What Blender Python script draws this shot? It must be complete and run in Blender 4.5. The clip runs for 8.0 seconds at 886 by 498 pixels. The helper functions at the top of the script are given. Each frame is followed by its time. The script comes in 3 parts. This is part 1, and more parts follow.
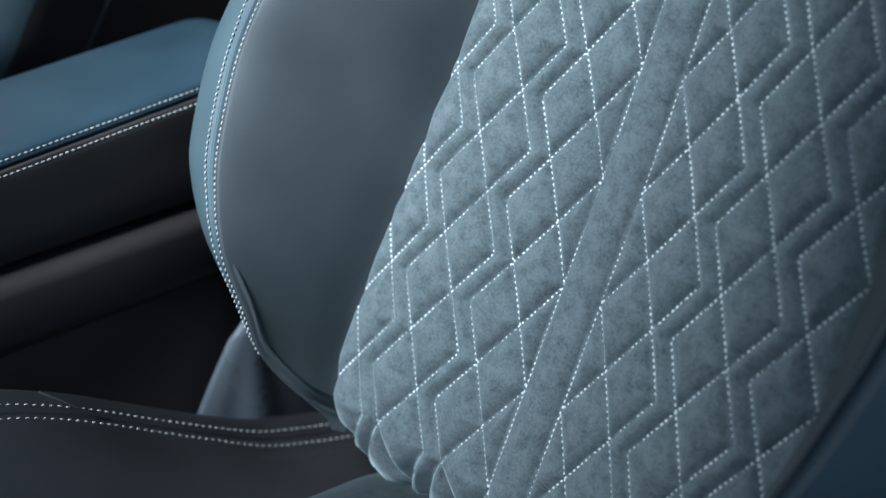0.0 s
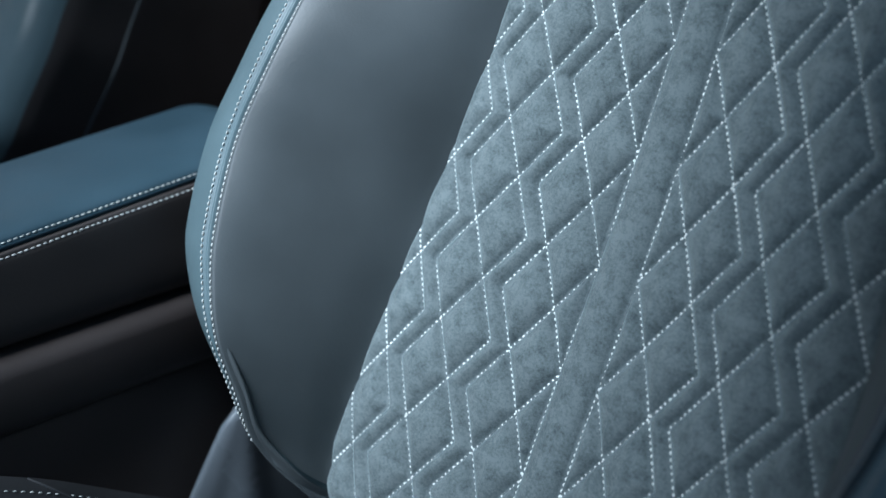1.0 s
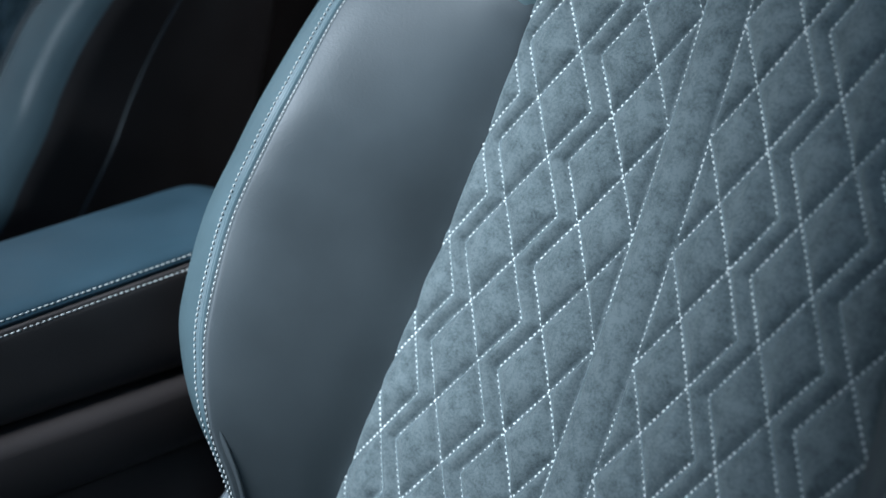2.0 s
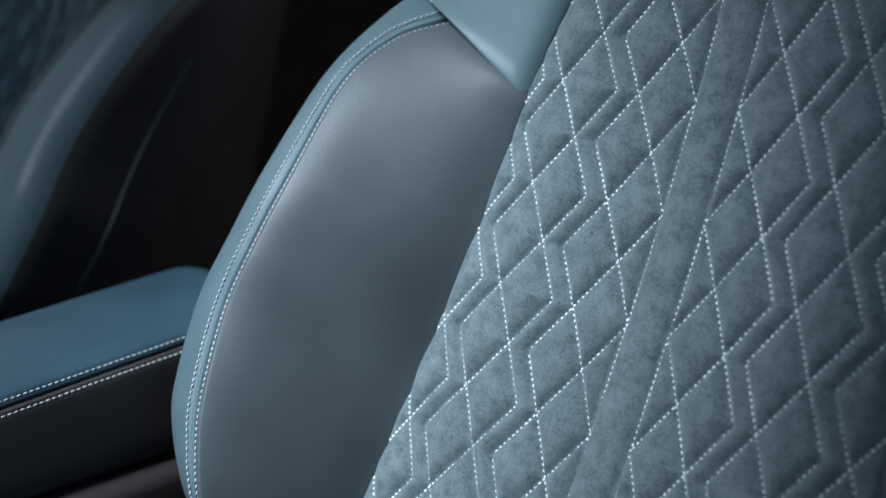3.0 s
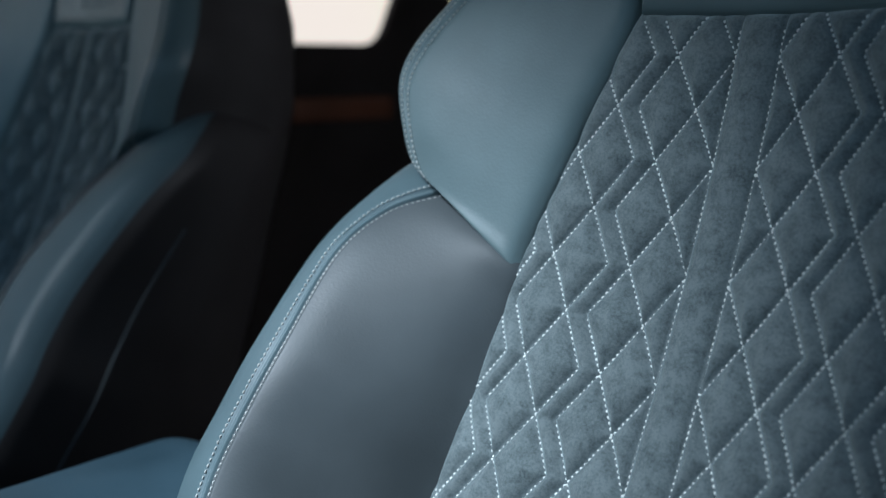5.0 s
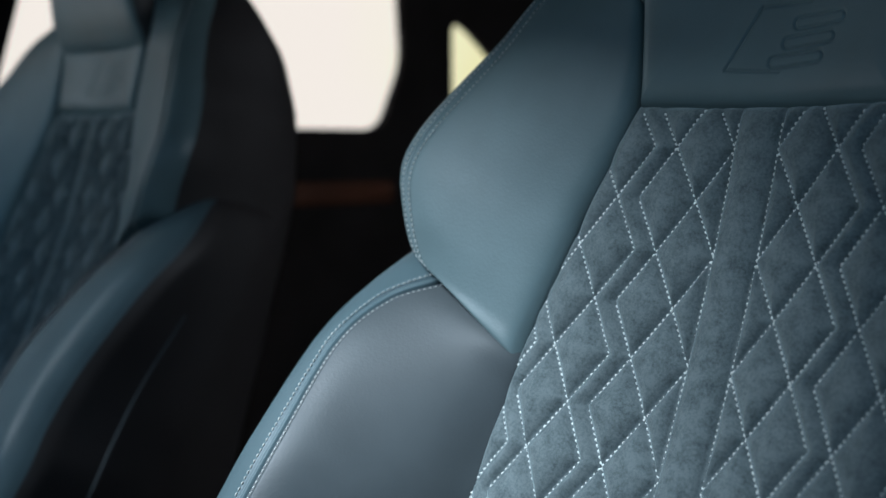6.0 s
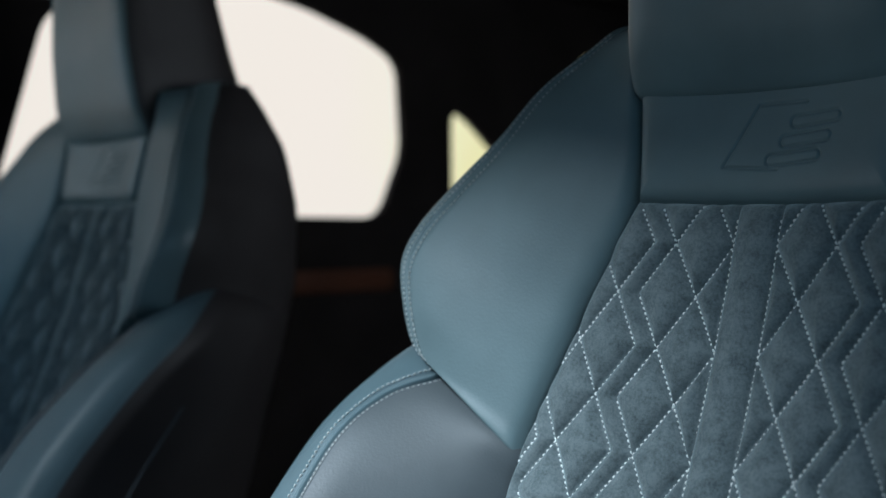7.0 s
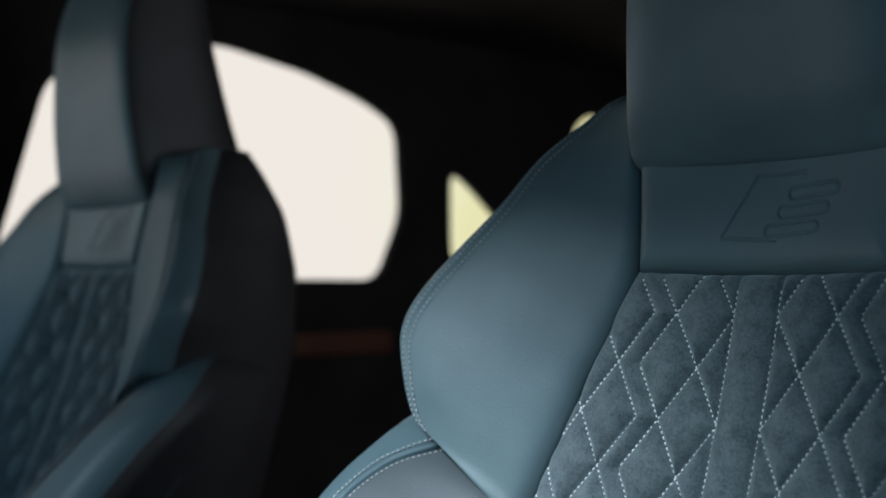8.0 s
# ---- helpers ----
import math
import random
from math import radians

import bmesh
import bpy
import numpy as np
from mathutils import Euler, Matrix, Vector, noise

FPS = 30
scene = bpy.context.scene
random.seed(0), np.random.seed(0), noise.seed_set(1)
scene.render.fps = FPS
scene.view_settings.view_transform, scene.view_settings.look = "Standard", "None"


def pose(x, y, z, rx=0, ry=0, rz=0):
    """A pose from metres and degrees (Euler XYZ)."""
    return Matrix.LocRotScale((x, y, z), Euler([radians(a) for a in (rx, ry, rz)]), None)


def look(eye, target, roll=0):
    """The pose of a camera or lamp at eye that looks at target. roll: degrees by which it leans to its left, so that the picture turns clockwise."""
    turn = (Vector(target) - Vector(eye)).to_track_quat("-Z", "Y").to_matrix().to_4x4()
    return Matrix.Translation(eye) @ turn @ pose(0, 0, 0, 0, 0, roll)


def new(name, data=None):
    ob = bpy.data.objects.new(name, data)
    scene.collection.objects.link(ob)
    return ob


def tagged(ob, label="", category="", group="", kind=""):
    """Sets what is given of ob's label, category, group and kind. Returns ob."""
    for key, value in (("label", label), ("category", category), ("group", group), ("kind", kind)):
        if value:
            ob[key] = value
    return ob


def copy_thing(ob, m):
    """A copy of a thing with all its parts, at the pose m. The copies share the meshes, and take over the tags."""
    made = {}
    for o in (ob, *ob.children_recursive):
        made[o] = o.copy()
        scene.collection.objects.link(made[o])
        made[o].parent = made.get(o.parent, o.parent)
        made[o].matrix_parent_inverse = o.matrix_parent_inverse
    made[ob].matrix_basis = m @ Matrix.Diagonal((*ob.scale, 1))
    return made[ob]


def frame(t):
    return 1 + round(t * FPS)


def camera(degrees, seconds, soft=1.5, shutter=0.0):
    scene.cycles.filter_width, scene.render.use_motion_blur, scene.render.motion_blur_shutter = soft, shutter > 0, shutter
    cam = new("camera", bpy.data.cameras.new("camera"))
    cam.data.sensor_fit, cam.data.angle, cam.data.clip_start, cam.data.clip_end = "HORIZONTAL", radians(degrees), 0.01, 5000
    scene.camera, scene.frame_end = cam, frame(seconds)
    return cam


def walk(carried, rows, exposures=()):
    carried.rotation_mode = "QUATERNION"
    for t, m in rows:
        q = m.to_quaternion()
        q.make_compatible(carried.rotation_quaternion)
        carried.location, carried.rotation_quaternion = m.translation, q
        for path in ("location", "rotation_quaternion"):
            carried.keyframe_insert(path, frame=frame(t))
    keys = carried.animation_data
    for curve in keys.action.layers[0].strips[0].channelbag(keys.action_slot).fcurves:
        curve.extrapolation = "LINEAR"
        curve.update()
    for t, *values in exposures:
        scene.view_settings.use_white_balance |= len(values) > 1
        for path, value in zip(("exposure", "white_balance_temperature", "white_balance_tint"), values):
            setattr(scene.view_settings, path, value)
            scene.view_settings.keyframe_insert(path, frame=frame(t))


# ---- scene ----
# Car cabin seen from the driver's door side: x to the driver's door, y to the rear, z up.
# ORIGIN is the point of the driver's backrest where the quilting's uppermost row of knots crosses the middle.
ORIGIN = Vector((0.0, 0.0, 1.10))
cam = camera(40.16, 8.0, soft=1.2)
cam.data.dof.use_dof = True
cam.data.dof.focus_distance = 0.708
cam.data.dof.aperture_fstop = 4.4
ROWS = [
    (0.0, 0.4011, -0.6060, -0.0154, 49.05, -27.69, -1.23),
    (0.5, 0.4002, -0.6054, -0.0151, 48.89, -25.77, -1.02),
    (1.0, 0.3993, -0.6048, -0.0147, 48.73, -23.75, -0.82),
    (1.5, 0.3985, -0.6043, -0.0139, 48.56, -21.91, -0.64),
    (3.0, 0.3964, -0.6032, -0.0100, 48.09, -16.34, -0.19),
    (3.5, 0.3957, -0.6029, -0.0082, 47.96, -14.57, -0.18),
    (4.0, 0.3952, -0.6028, -0.0061, 47.82, -12.67, -0.17),
    (4.5, 0.3947, -0.6027, -0.0037, 47.67, -10.77, -0.15),
    (6.0, 0.3935, -0.6029, 0.0050, 47.58, -5.12, 0.04),
    (6.5, 0.3932, -0.6031, 0.0085, 47.57, -3.15, 0.06),
    (7.0, 0.3930, -0.6034, 0.0122, 47.54, -1.18, 0.12),
    (7.5, 0.3928, -0.6037, 0.0162, 47.53, 0.33, 0.10),
    (8.0, 0.3926, -0.6042, 0.0205, 47.48, 1.51, 0.02),
]
walk(cam, [(t, pose(x, y, ORIGIN.z + z, 90 + pitch, 0, yaw) @ pose(0, 0, 0, 0, 0, roll)) for t, x, y, z, yaw, pitch, roll in ROWS],
     exposures=[(0.0, 0.08, 5300, 4), (1.5, 0.02, 5300, 4), (3.0, -0.08, 5300, 4), (4.5, -0.22, 5300, 4), (6.0, -0.2, 5270, 2), (7.0, -0.22, 5260, 1), (8.0, -0.24, 5260, 1)])

# ---- light ----
world = bpy.data.worlds.new("sky")
scene.world = world
world.use_nodes = True
wn = world.node_tree
sky = wn.nodes.new("ShaderNodeTexSky")
sky.sky_type, sky.sun_disc = "NISHITA", False
sky.sun_elevation, sky.sun_rotation = radians(55), radians(186)
wn.nodes["Background"].inputs[1].default_value = 0.045
wn.links.new(sky.outputs[0], wn.nodes["Background"].inputs[0])


def window_light(name, eye, target, sx, sy, watts, colour):
    lamp = bpy.data.lights.new(name, "AREA")
    lamp.shape, lamp.size, lamp.size_y, lamp.energy, lamp.color = "RECTANGLE", sx, sy, watts, colour
    ob = new(name, lamp)
    ob.matrix_world = look(eye, target)
    return ob


# hazy daylight from ahead and above, through an added roof opening that shapes it
sun = new("sun", bpy.data.lights.new("sun", "SUN"))
sun.data.energy, sun.data.angle, sun.data.color = 6.8, radians(24), (1.0, 0.98, 0.95)
sun.matrix_world = look((0.02, -0.63, 0.77), (0, 0, 0))
# sky light in the openings of the passenger's and the driver's front windows
window_light("side_window_light", (-1.09, -0.62, 1.28), (-0.30, -0.30, 0.60), 0.80, 0.26, 0.50, (0.34, 0.74, 1.0))
window_light("driver_window_light", (0.475, -0.56, 1.21), (0.0, -0.14, 0.78), 0.60, 0.20, 0.34, (0.48, 0.77, 1.0))

# added fill at the rear window behind the driver's seat, brightens the passenger's flank
window_light("rear_fill_light", (0.465, 0.42, 1.25), (-0.70, 0.0, 0.95), 0.55, 0.24, 2.4, (1.0, 0.93, 0.88))


# ---- materials ----
def material(name):
    m = bpy.data.materials.new(name)
    m.use_nodes = True
    return m, m.node_tree, m.node_tree.nodes["Principled BSDF"]


def node(nt, kind, **values):
    n = nt.nodes.new(kind)
    for key, value in values.items():
        n.inputs[key.replace("_", " ")].default_value = value
    return n


def ramp(nt, source, stops):
    r = nt.nodes.new("ShaderNodeValToRGB")
    while len(r.color_ramp.elements) < len(stops):
        r.color_ramp.elements.new(0.5)
    for e, (at, col) in zip(r.color_ramp.elements, stops):
        e.position, e.color = at, (*col, 1)
    nt.links.new(source, r.inputs[0])
    return r.outputs[0]


def leather(name, colour, rough=0.42, grain=0.10, spec=0.4):
    """Corrected-grain leather: pebbled cells, broad tone changes and worn gloss."""
    m, nt, bsdf = material(name)
    co = nt.nodes.new("ShaderNodeTexCoord").outputs["Object"]
    cells = node(nt, "ShaderNodeTexVoronoi", Scale=640.0)
    cells.feature = "SMOOTH_F1"
    fine = node(nt, "ShaderNodeTexNoise", Scale=1500.0, Detail=2.0)
    broad = node(nt, "ShaderNodeTexNoise", Scale=14.0, Detail=4.0)
    for n in (cells, fine, broad):
        nt.links.new(co, n.inputs["Vector"])
    dark = tuple(c * 0.86 for c in colour)
    light = tuple(min(1, c * 1.12) for c in colour)
    nt.links.new(ramp(nt, broad.outputs[0], ((0.3, dark), (0.7, light))), bsdf.inputs["Base Color"])
    rr = node(nt, "ShaderNodeMapRange", From_Min=0.3, From_Max=0.7, To_Min=rough - 0.06, To_Max=rough + 0.08)
    nt.links.new(broad.outputs[0], rr.inputs[0])
    nt.links.new(rr.outputs[0], bsdf.inputs["Roughness"])
    mix = node(nt, "ShaderNodeMath")
    mix.operation = "MULTIPLY_ADD"
    nt.links.new(fine.outputs[0], mix.inputs[0])
    mix.inputs[1].default_value = 0.5
    nt.links.new(cells.outputs["Distance"], mix.inputs[2])
    bump = node(nt, "ShaderNodeBump", Strength=grain, Distance=0.0006)
    nt.links.new(mix.outputs[0], bump.inputs["Height"])
    nt.links.new(bump.outputs[0], bsdf.inputs["Normal"])
    bsdf.inputs["Specular IOR Level"].default_value = spec
    return m


def suede(name, dark, light):
    """Brushed microfibre: nap that lies in cloudy patches, with fine flecks."""
    m, nt, bsdf = material(name)
    co = nt.nodes.new("ShaderNodeTexCoord").outputs["Object"]
    cloud = node(nt, "ShaderNodeTexNoise", Scale=105.0, Detail=6.0, Roughness=0.68)
    fleck = node(nt, "ShaderNodeTexNoise", Scale=560.0, Detail=4.0, Roughness=0.65)
    fibre = node(nt, "ShaderNodeTexNoise", Scale=1900.0, Detail=2.0)
    for n in (cloud, fleck, fibre):
        nt.links.new(co, n.inputs["Vector"])
    add = node(nt, "ShaderNodeMath")
    add.operation = "MULTIPLY_ADD"
    nt.links.new(fleck.outputs[0], add.inputs[0])
    add.inputs[1].default_value = 0.75
    nt.links.new(cloud.outputs[0], add.inputs[2])
    nt.links.new(ramp(nt, add.outputs[0], ((0.62, dark), (1.12, light))), bsdf.inputs["Base Color"])
    bsdf.inputs["Roughness"].default_value = 0.95
    bsdf.inputs["Specular IOR Level"].default_value = 0.15
    bsdf.inputs["Sheen Weight"].default_value = 1.0
    bsdf.inputs["Sheen Roughness"].default_value = 0.42
    bsdf.inputs["Sheen Tint"].default_value = (*[min(1.0, 3.6 * c) for c in light], 1)
    bump = node(nt, "ShaderNodeBump", Strength=0.35, Distance=0.0006)
    nt.links.new(fibre.outputs[0], bump.inputs["Height"])
    nt.links.new(bump.outputs[0], bsdf.inputs["Normal"])
    return m


def plain(name, colour, rough, bump_scale=300.0, bump_strength=0.08, metal=0.0, spec=0.5):
    m, nt, bsdf = material(name)
    co = nt.nodes.new("ShaderNodeTexCoord").outputs["Object"]
    n1 = node(nt, "ShaderNodeTexNoise", Scale=9.0, Detail=5.0)
    n2 = node(nt, "ShaderNodeTexNoise", Scale=bump_scale, Detail=3.0)
    for n in (n1, n2):
        nt.links.new(co, n.inputs["Vector"])
    nt.links.new(ramp(nt, n1.outputs[0], ((0.3, tuple(c * 0.8 for c in colour)), (0.7, tuple(c * 1.15 for c in colour)))), bsdf.inputs["Base Color"])
    bsdf.inputs["Roughness"].default_value = rough
    bsdf.inputs["Metallic"].default_value = metal
    bsdf.inputs["Specular IOR Level"].default_value = spec
    bump = node(nt, "ShaderNodeBump", Strength=bump_strength, Distance=0.001)
    nt.links.new(n2.outputs[0], bump.inputs["Height"])
    nt.links.new(bump.outputs[0], bsdf.inputs["Normal"])
    return m


LEATHER = leather("blue_grey_leather", (0.138, 0.190, 0.199), rough=0.40)
GREY_LEATHER = leather("grey_leather", (0.070, 0.081, 0.086), rough=0.46, grain=0.13)
ROLL_LEATHER = leather("slate_blue_leather", (0.084, 0.124, 0.138), rough=0.44, grain=0.13)
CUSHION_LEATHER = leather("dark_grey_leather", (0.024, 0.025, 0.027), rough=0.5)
ARMREST = leather("blue_armrest_leather", (0.030, 0.058, 0.078), rough=0.5)
BLACK_LEATHER = leather("black_leather", (0.050, 0.043, 0.041), rough=0.5)
SUEDE = suede("grey_blue_suede", (0.074, 0.094, 0.099), (0.172, 0.203, 0.208))
GUSSET = leather("shiny_grey_leather", (0.14, 0.16, 0.18), rough=0.28, spec=0.7)
# Cushion's copy of the suede, darkened to put its shade into the colour.
SHADED_SUEDE = suede("shaded_blue_grey_suede", (0.017, 0.022, 0.024), (0.040, 0.048, 0.050))
THREAD = plain("pale_thread", (0.46, 0.48, 0.46), 0.7, 2500.0, 0.3)
QUILT_THREAD = plain("white_thread", (0.83, 0.86, 0.83), 0.65, 2500.0, 0.3)
PLASTIC = plain("black_grained_plastic", (0.045, 0.037, 0.035), 0.55, 1200.0, 0.25)
LINING = plain("dark_headlining", (0.032, 0.027, 0.025), 0.95, 1500.0, 0.4, spec=0.1)
CARPET = plain("black_carpet", (0.012, 0.011, 0.011), 0.98, 900.0, 0.9, spec=0.1)
WOOD = plain("brown_wood_trim", (0.14, 0.055, 0.03), 0.4, 60.0, 0.1)


def glass_material():
    m, nt, bsdf = material("window_glass")
    bsdf.inputs["Base Color"].default_value = (0.97, 0.98, 0.96, 1)
    bsdf.inputs["Roughness"].default_value = 0.0
    bsdf.inputs["IOR"].default_value = 1.02
    bsdf.inputs["Transmission Weight"].default_value = 1.0
    return m


GLASS = glass_material()


def outside_material():
    """Far overexposed daylight with pale foliage, seen through the windows."""
    m, nt, bsdf = material("bright_outdoors")
    co = nt.nodes.new("ShaderNodeTexCoord").outputs["Object"]
    n1 = node(nt, "ShaderNodeTexNoise", Scale=0.9, Detail=3.0)
    nt.links.new(co, n1.inputs["Vector"])
    xyz = nt.nodes.new("ShaderNodeSeparateXYZ")
    nt.links.new(co, xyz.inputs[0])
    mix = node(nt, "ShaderNodeMath")
    mix.operation = "MULTIPLY_ADD"
    nt.links.new(n1.outputs[0], mix.inputs[0])
    mix.inputs[1].default_value = 1.6
    nt.links.new(xyz.outputs[1], mix.inputs[2])
    rng = node(nt, "ShaderNodeMapRange", From_Min=7.4, From_Max=9.4)
    nt.links.new(mix.outputs[0], rng.inputs[0])
    em = node(nt, "ShaderNodeEmission", Strength=1.24)
    nt.links.new(ramp(nt, rng.outputs[0], ((0.0, (1.0, 0.77, 0.61)), (0.35, (1.0, 0.78, 0.59)), (0.6, (1.0, 0.82, 0.50)), (1.0, (0.92, 0.73, 0.36)))), em.inputs[0])
    nt.links.new(em.outputs[0], nt.nodes["Material Output"].inputs[0])
    return m


OUTSIDE = outside_material()


# ---- mesh helpers ----
def mesh_from(name, verts, faces, smooth=True):
    me = bpy.data.meshes.new(name)
    me.from_pydata([tuple(v) for v in verts], [], [tuple(f) for f in faces])
    if smooth:
        me.polygons.foreach_set("use_smooth", [True] * len(me.polygons))
    me.update()
    return me


def part(name, me, mat, parent=None, label=""):
    """Links a mesh or a bmesh as one object, under a thing or a part."""
    if isinstance(me, bmesh.types.BMesh):
        bm, me = me, bpy.data.meshes.new(name)
        bm.to_mesh(me)
        bm.free()
    me.materials.append(mat)
    ob = new(name, me)
    ob.parent = parent
    if label:
        tagged(ob, label=label)
    return ob


def spline(points, count):
    """Catmull-Rom through control rows: (n, ...) to (count, ...)."""
    pts = np.asarray(points, float)
    n = len(pts)
    ext = np.concatenate([[2 * pts[0] - pts[1]], pts, [2 * pts[-1] - pts[-2]]])
    s = np.linspace(0, n - 1, count)
    i = np.minimum(s.astype(int), n - 2)
    f = (s - i).reshape((-1,) + (1,) * (pts.ndim - 1))
    a, b, c, d = ext[i], ext[i + 1], ext[i + 2], ext[i + 3]
    return 0.5 * (2 * b + (c - a) * f + (2 * a - 5 * b + 4 * c - d) * f ** 2 + (3 * b - a - 3 * c + d) * f ** 3)


def even(line, count, crowd=""):
    """Points at even steps along a polyline, or crowded towards one end."""
    seg = np.linalg.norm(np.diff(line, axis=0), axis=1)
    s = np.concatenate([[0], np.cumsum(seg)])
    f = np.linspace(0, 1, count)
    f = f ** 1.9 if crowd == "start" else 1 - (1 - f) ** 1.9 if crowd == "end" else f
    at = f * s[-1]
    return np.stack([np.interp(at, s, line[:, k]) for k in range(line.shape[1])], 1)


def grid_faces(rows, cols, closed=False):
    f = []
    last = cols if closed else cols - 1
    for i in range(rows - 1):
        for j in range(last):
            k = (j + 1) % cols
            f.append((i * cols + j, i * cols + k, (i + 1) * cols + k, (i + 1) * cols + j))
    return f


def grid_normals(g):
    a = np.gradient(g, axis=0)
    b = np.gradient(g, axis=1)
    n = np.cross(b, a)
    return n / np.maximum(np.linalg.norm(n, axis=2, keepdims=True), 1e-12)


def grid_mesh(name, g, flip=False):
    f = grid_faces(g.shape[0], g.shape[1])
    if flip:
        f = [q[::-1] for q in f]
    return mesh_from(name, g.reshape(-1, 3), f)


def stitches(name, runs, length=0.0026, pitch=0.0036, thick=0.00055):
    """Rows of short plump threads. runs: (points, normals) of polylines in space."""
    verts, faces = [], []
    for pts, nrm in runs:
        seg = np.linalg.norm(np.diff(pts, axis=0), axis=1)
        s = np.concatenate([[0], np.cumsum(seg)])
        count = int(s[-1] / pitch)
        for k in range(count):
            mid = (k + 0.5) * pitch
            ends = []
            for at in (mid - length / 2, mid - length / 4, mid, mid + length / 4, mid + length / 2):
                ends.append((np.array([np.interp(at, s, pts[:, c]) for c in range(3)]), np.array([np.interp(at, s, nrm[:, c]) for c in range(3)])))
            way = ends[-1][0] - ends[0][0]
            way /= max(np.linalg.norm(way), 1e-9)
            wob = random.uniform(-0.12, 0.12)
            base = len(verts)
            for (p, n), fat, lift in zip(ends, (0.35, 0.9, 1.0, 0.9, 0.35), (-0.5, 0.25, 0.5, 0.25, -0.5)):
                n = n / max(np.linalg.norm(n), 1e-9)
                side = np.cross(way, n) + wob * way
                for a in range(6):
                    c, q = math.cos(a * math.pi / 3), math.sin(a * math.pi / 3)
                    verts.append(p + n * thick * lift + thick * fat * (c * side * 1.15 + q * n))
            for r in range(4):
                for a in range(6):
                    b = (a + 1) % 6
                    faces.append((base + r * 6 + a, base + r * 6 + b, base + r * 6 + 6 + b, base + r * 6 + 6 + a))
            faces.append(tuple(base + a for a in range(5, -1, -1)))
            faces.append(tuple(base + 24 + a for a in range(6)))
    return mesh_from(name, verts, faces)


def rounded_box(lo, hi, r, seg=3):
    bm = bmesh.new()
    bmesh.ops.create_cube(bm, size=1)
    for v in bm.verts:
        v.co = Vector([lo[k] + (v.co[k] + 0.5) * (hi[k] - lo[k]) for k in range(3)])
    bmesh.ops.bevel(bm, geom=bm.edges[:], offset=r, segments=seg, profile=0.5, affect="EDGES")
    for f in bm.faces:
        f.smooth = True
    return bm


def slab(name, outline, holes, x, thick, axis="x"):
    """A panel of constant x (outline in y, z) or constant z (outline in x, y), with openings right through it."""
    cu = bpy.data.curves.new(name, "CURVE")
    cu.dimensions, cu.fill_mode, cu.extrude = "2D", "BOTH", thick / 2
    for loop in (outline, *holes):
        sp = cu.splines.new("POLY")
        sp.points.add(len(loop) - 1)
        for p, (a, b) in zip(sp.points, loop):
            p.co = (a, b, 0, 1)
        sp.use_cyclic_u = True
    tmp = bpy.data.objects.new(name, cu)
    me = bpy.data.meshes.new_from_object(tmp)
    bpy.data.objects.remove(tmp)
    for v in me.vertices:
        a, b, c = v.co
        v.co = (x + c, a, b) if axis == "x" else (a, b, x + c)
    me.update()
    return me


def round_loop(loop, count=60):
    """A closed polygon with its corners softened."""
    p = np.asarray(loop, float)
    n = len(p)
    out = []
    for k in range(n):
        a, b, c = p[k - 1], p[k], p[(k + 1) % n]
        ra = min(0.03, 0.4 * np.linalg.norm(a - b)) * (a - b) / np.linalg.norm(a - b)
        rc = min(0.03, 0.4 * np.linalg.norm(c - b)) * (c - b) / np.linalg.norm(c - b)
        for s in np.linspace(0, 1, 6):
            out.append(tuple((1 - s) ** 2 * (b + ra) + 2 * s * (1 - s) * b + s ** 2 * (b + rc)))
    return out


# ---- the shape of a backrest ----
# u: across, v: up along the back's middle line, n: out of it, towards the sitter
ROW, COL, STRIP, GAP, APEX = 0.0656, 0.0391, 0.0290, 0.377, 0.0141
LEAN0, LEAN1, LEAN2, DISH, FLAT = 0.2694, -0.9372, -1.0226, 1.336, -36.1
V_TAB = np.linspace(-0.62, 0.42, 1041)
V_LEAN = LEAN0 + LEAN1 * V_TAB + LEAN2 * V_TAB ** 2
V_LEAN = np.where(V_TAB > 0.15, np.interp(0.15, V_TAB, V_LEAN), V_LEAN)
STEP = V_TAB[1] - V_TAB[0]
ZERO = int(np.argmin(abs(V_TAB)))
Y_TAB = np.cumsum(np.sin(V_LEAN)) * STEP
Z_TAB = np.cumsum(np.cos(V_LEAN)) * STEP
Y_TAB, Z_TAB = Y_TAB - Y_TAB[ZERO], Z_TAB - Z_TAB[ZERO]


def back(u, v, n, flat=False):
    """Places on the backrest, in the seat's own space; flat: n does not follow the dished middle."""
    u, v, n = np.broadcast_arrays(np.asarray(u, float), np.asarray(v, float), np.asarray(n, float))
    lean = np.interp(v, V_TAB, V_LEAN)
    w = np.minimum(abs(u), 0.13) ** 2
    off = n if flat else DISH * w + FLAT * w * w + n
    return np.stack([u, np.interp(v, V_TAB, Y_TAB) - off * np.cos(lean), np.interp(v, V_TAB, Z_TAB) + off * np.sin(lean)], -1)


EDGE_V = [-0.575, -0.545, -0.523, -0.50, -0.47, -0.40, -0.32, -0.27, -0.22, -0.142, -0.10, -0.05, 0.0, 0.03]
EDGE_U = [0.124, 0.142, 0.154, 0.160, 0.1605, 0.157, 0.150, 0.145, 0.1405, 0.134, 0.1245, 0.1105, 0.096, 0.084]
TOP_V, LOW_V = 0.026, -0.572


def edge(v, side):
    """The insert's half width; on the door side it is sat out a little wider."""
    return np.interp(v, EDGE_V, EDGE_U) + np.where(np.asarray(side) > 0, np.interp(v, [-0.58, -0.54, -0.46, -0.30, -0.18], [0.0, 0.006, 0.014, 0.012, 0.0]), 0.0)


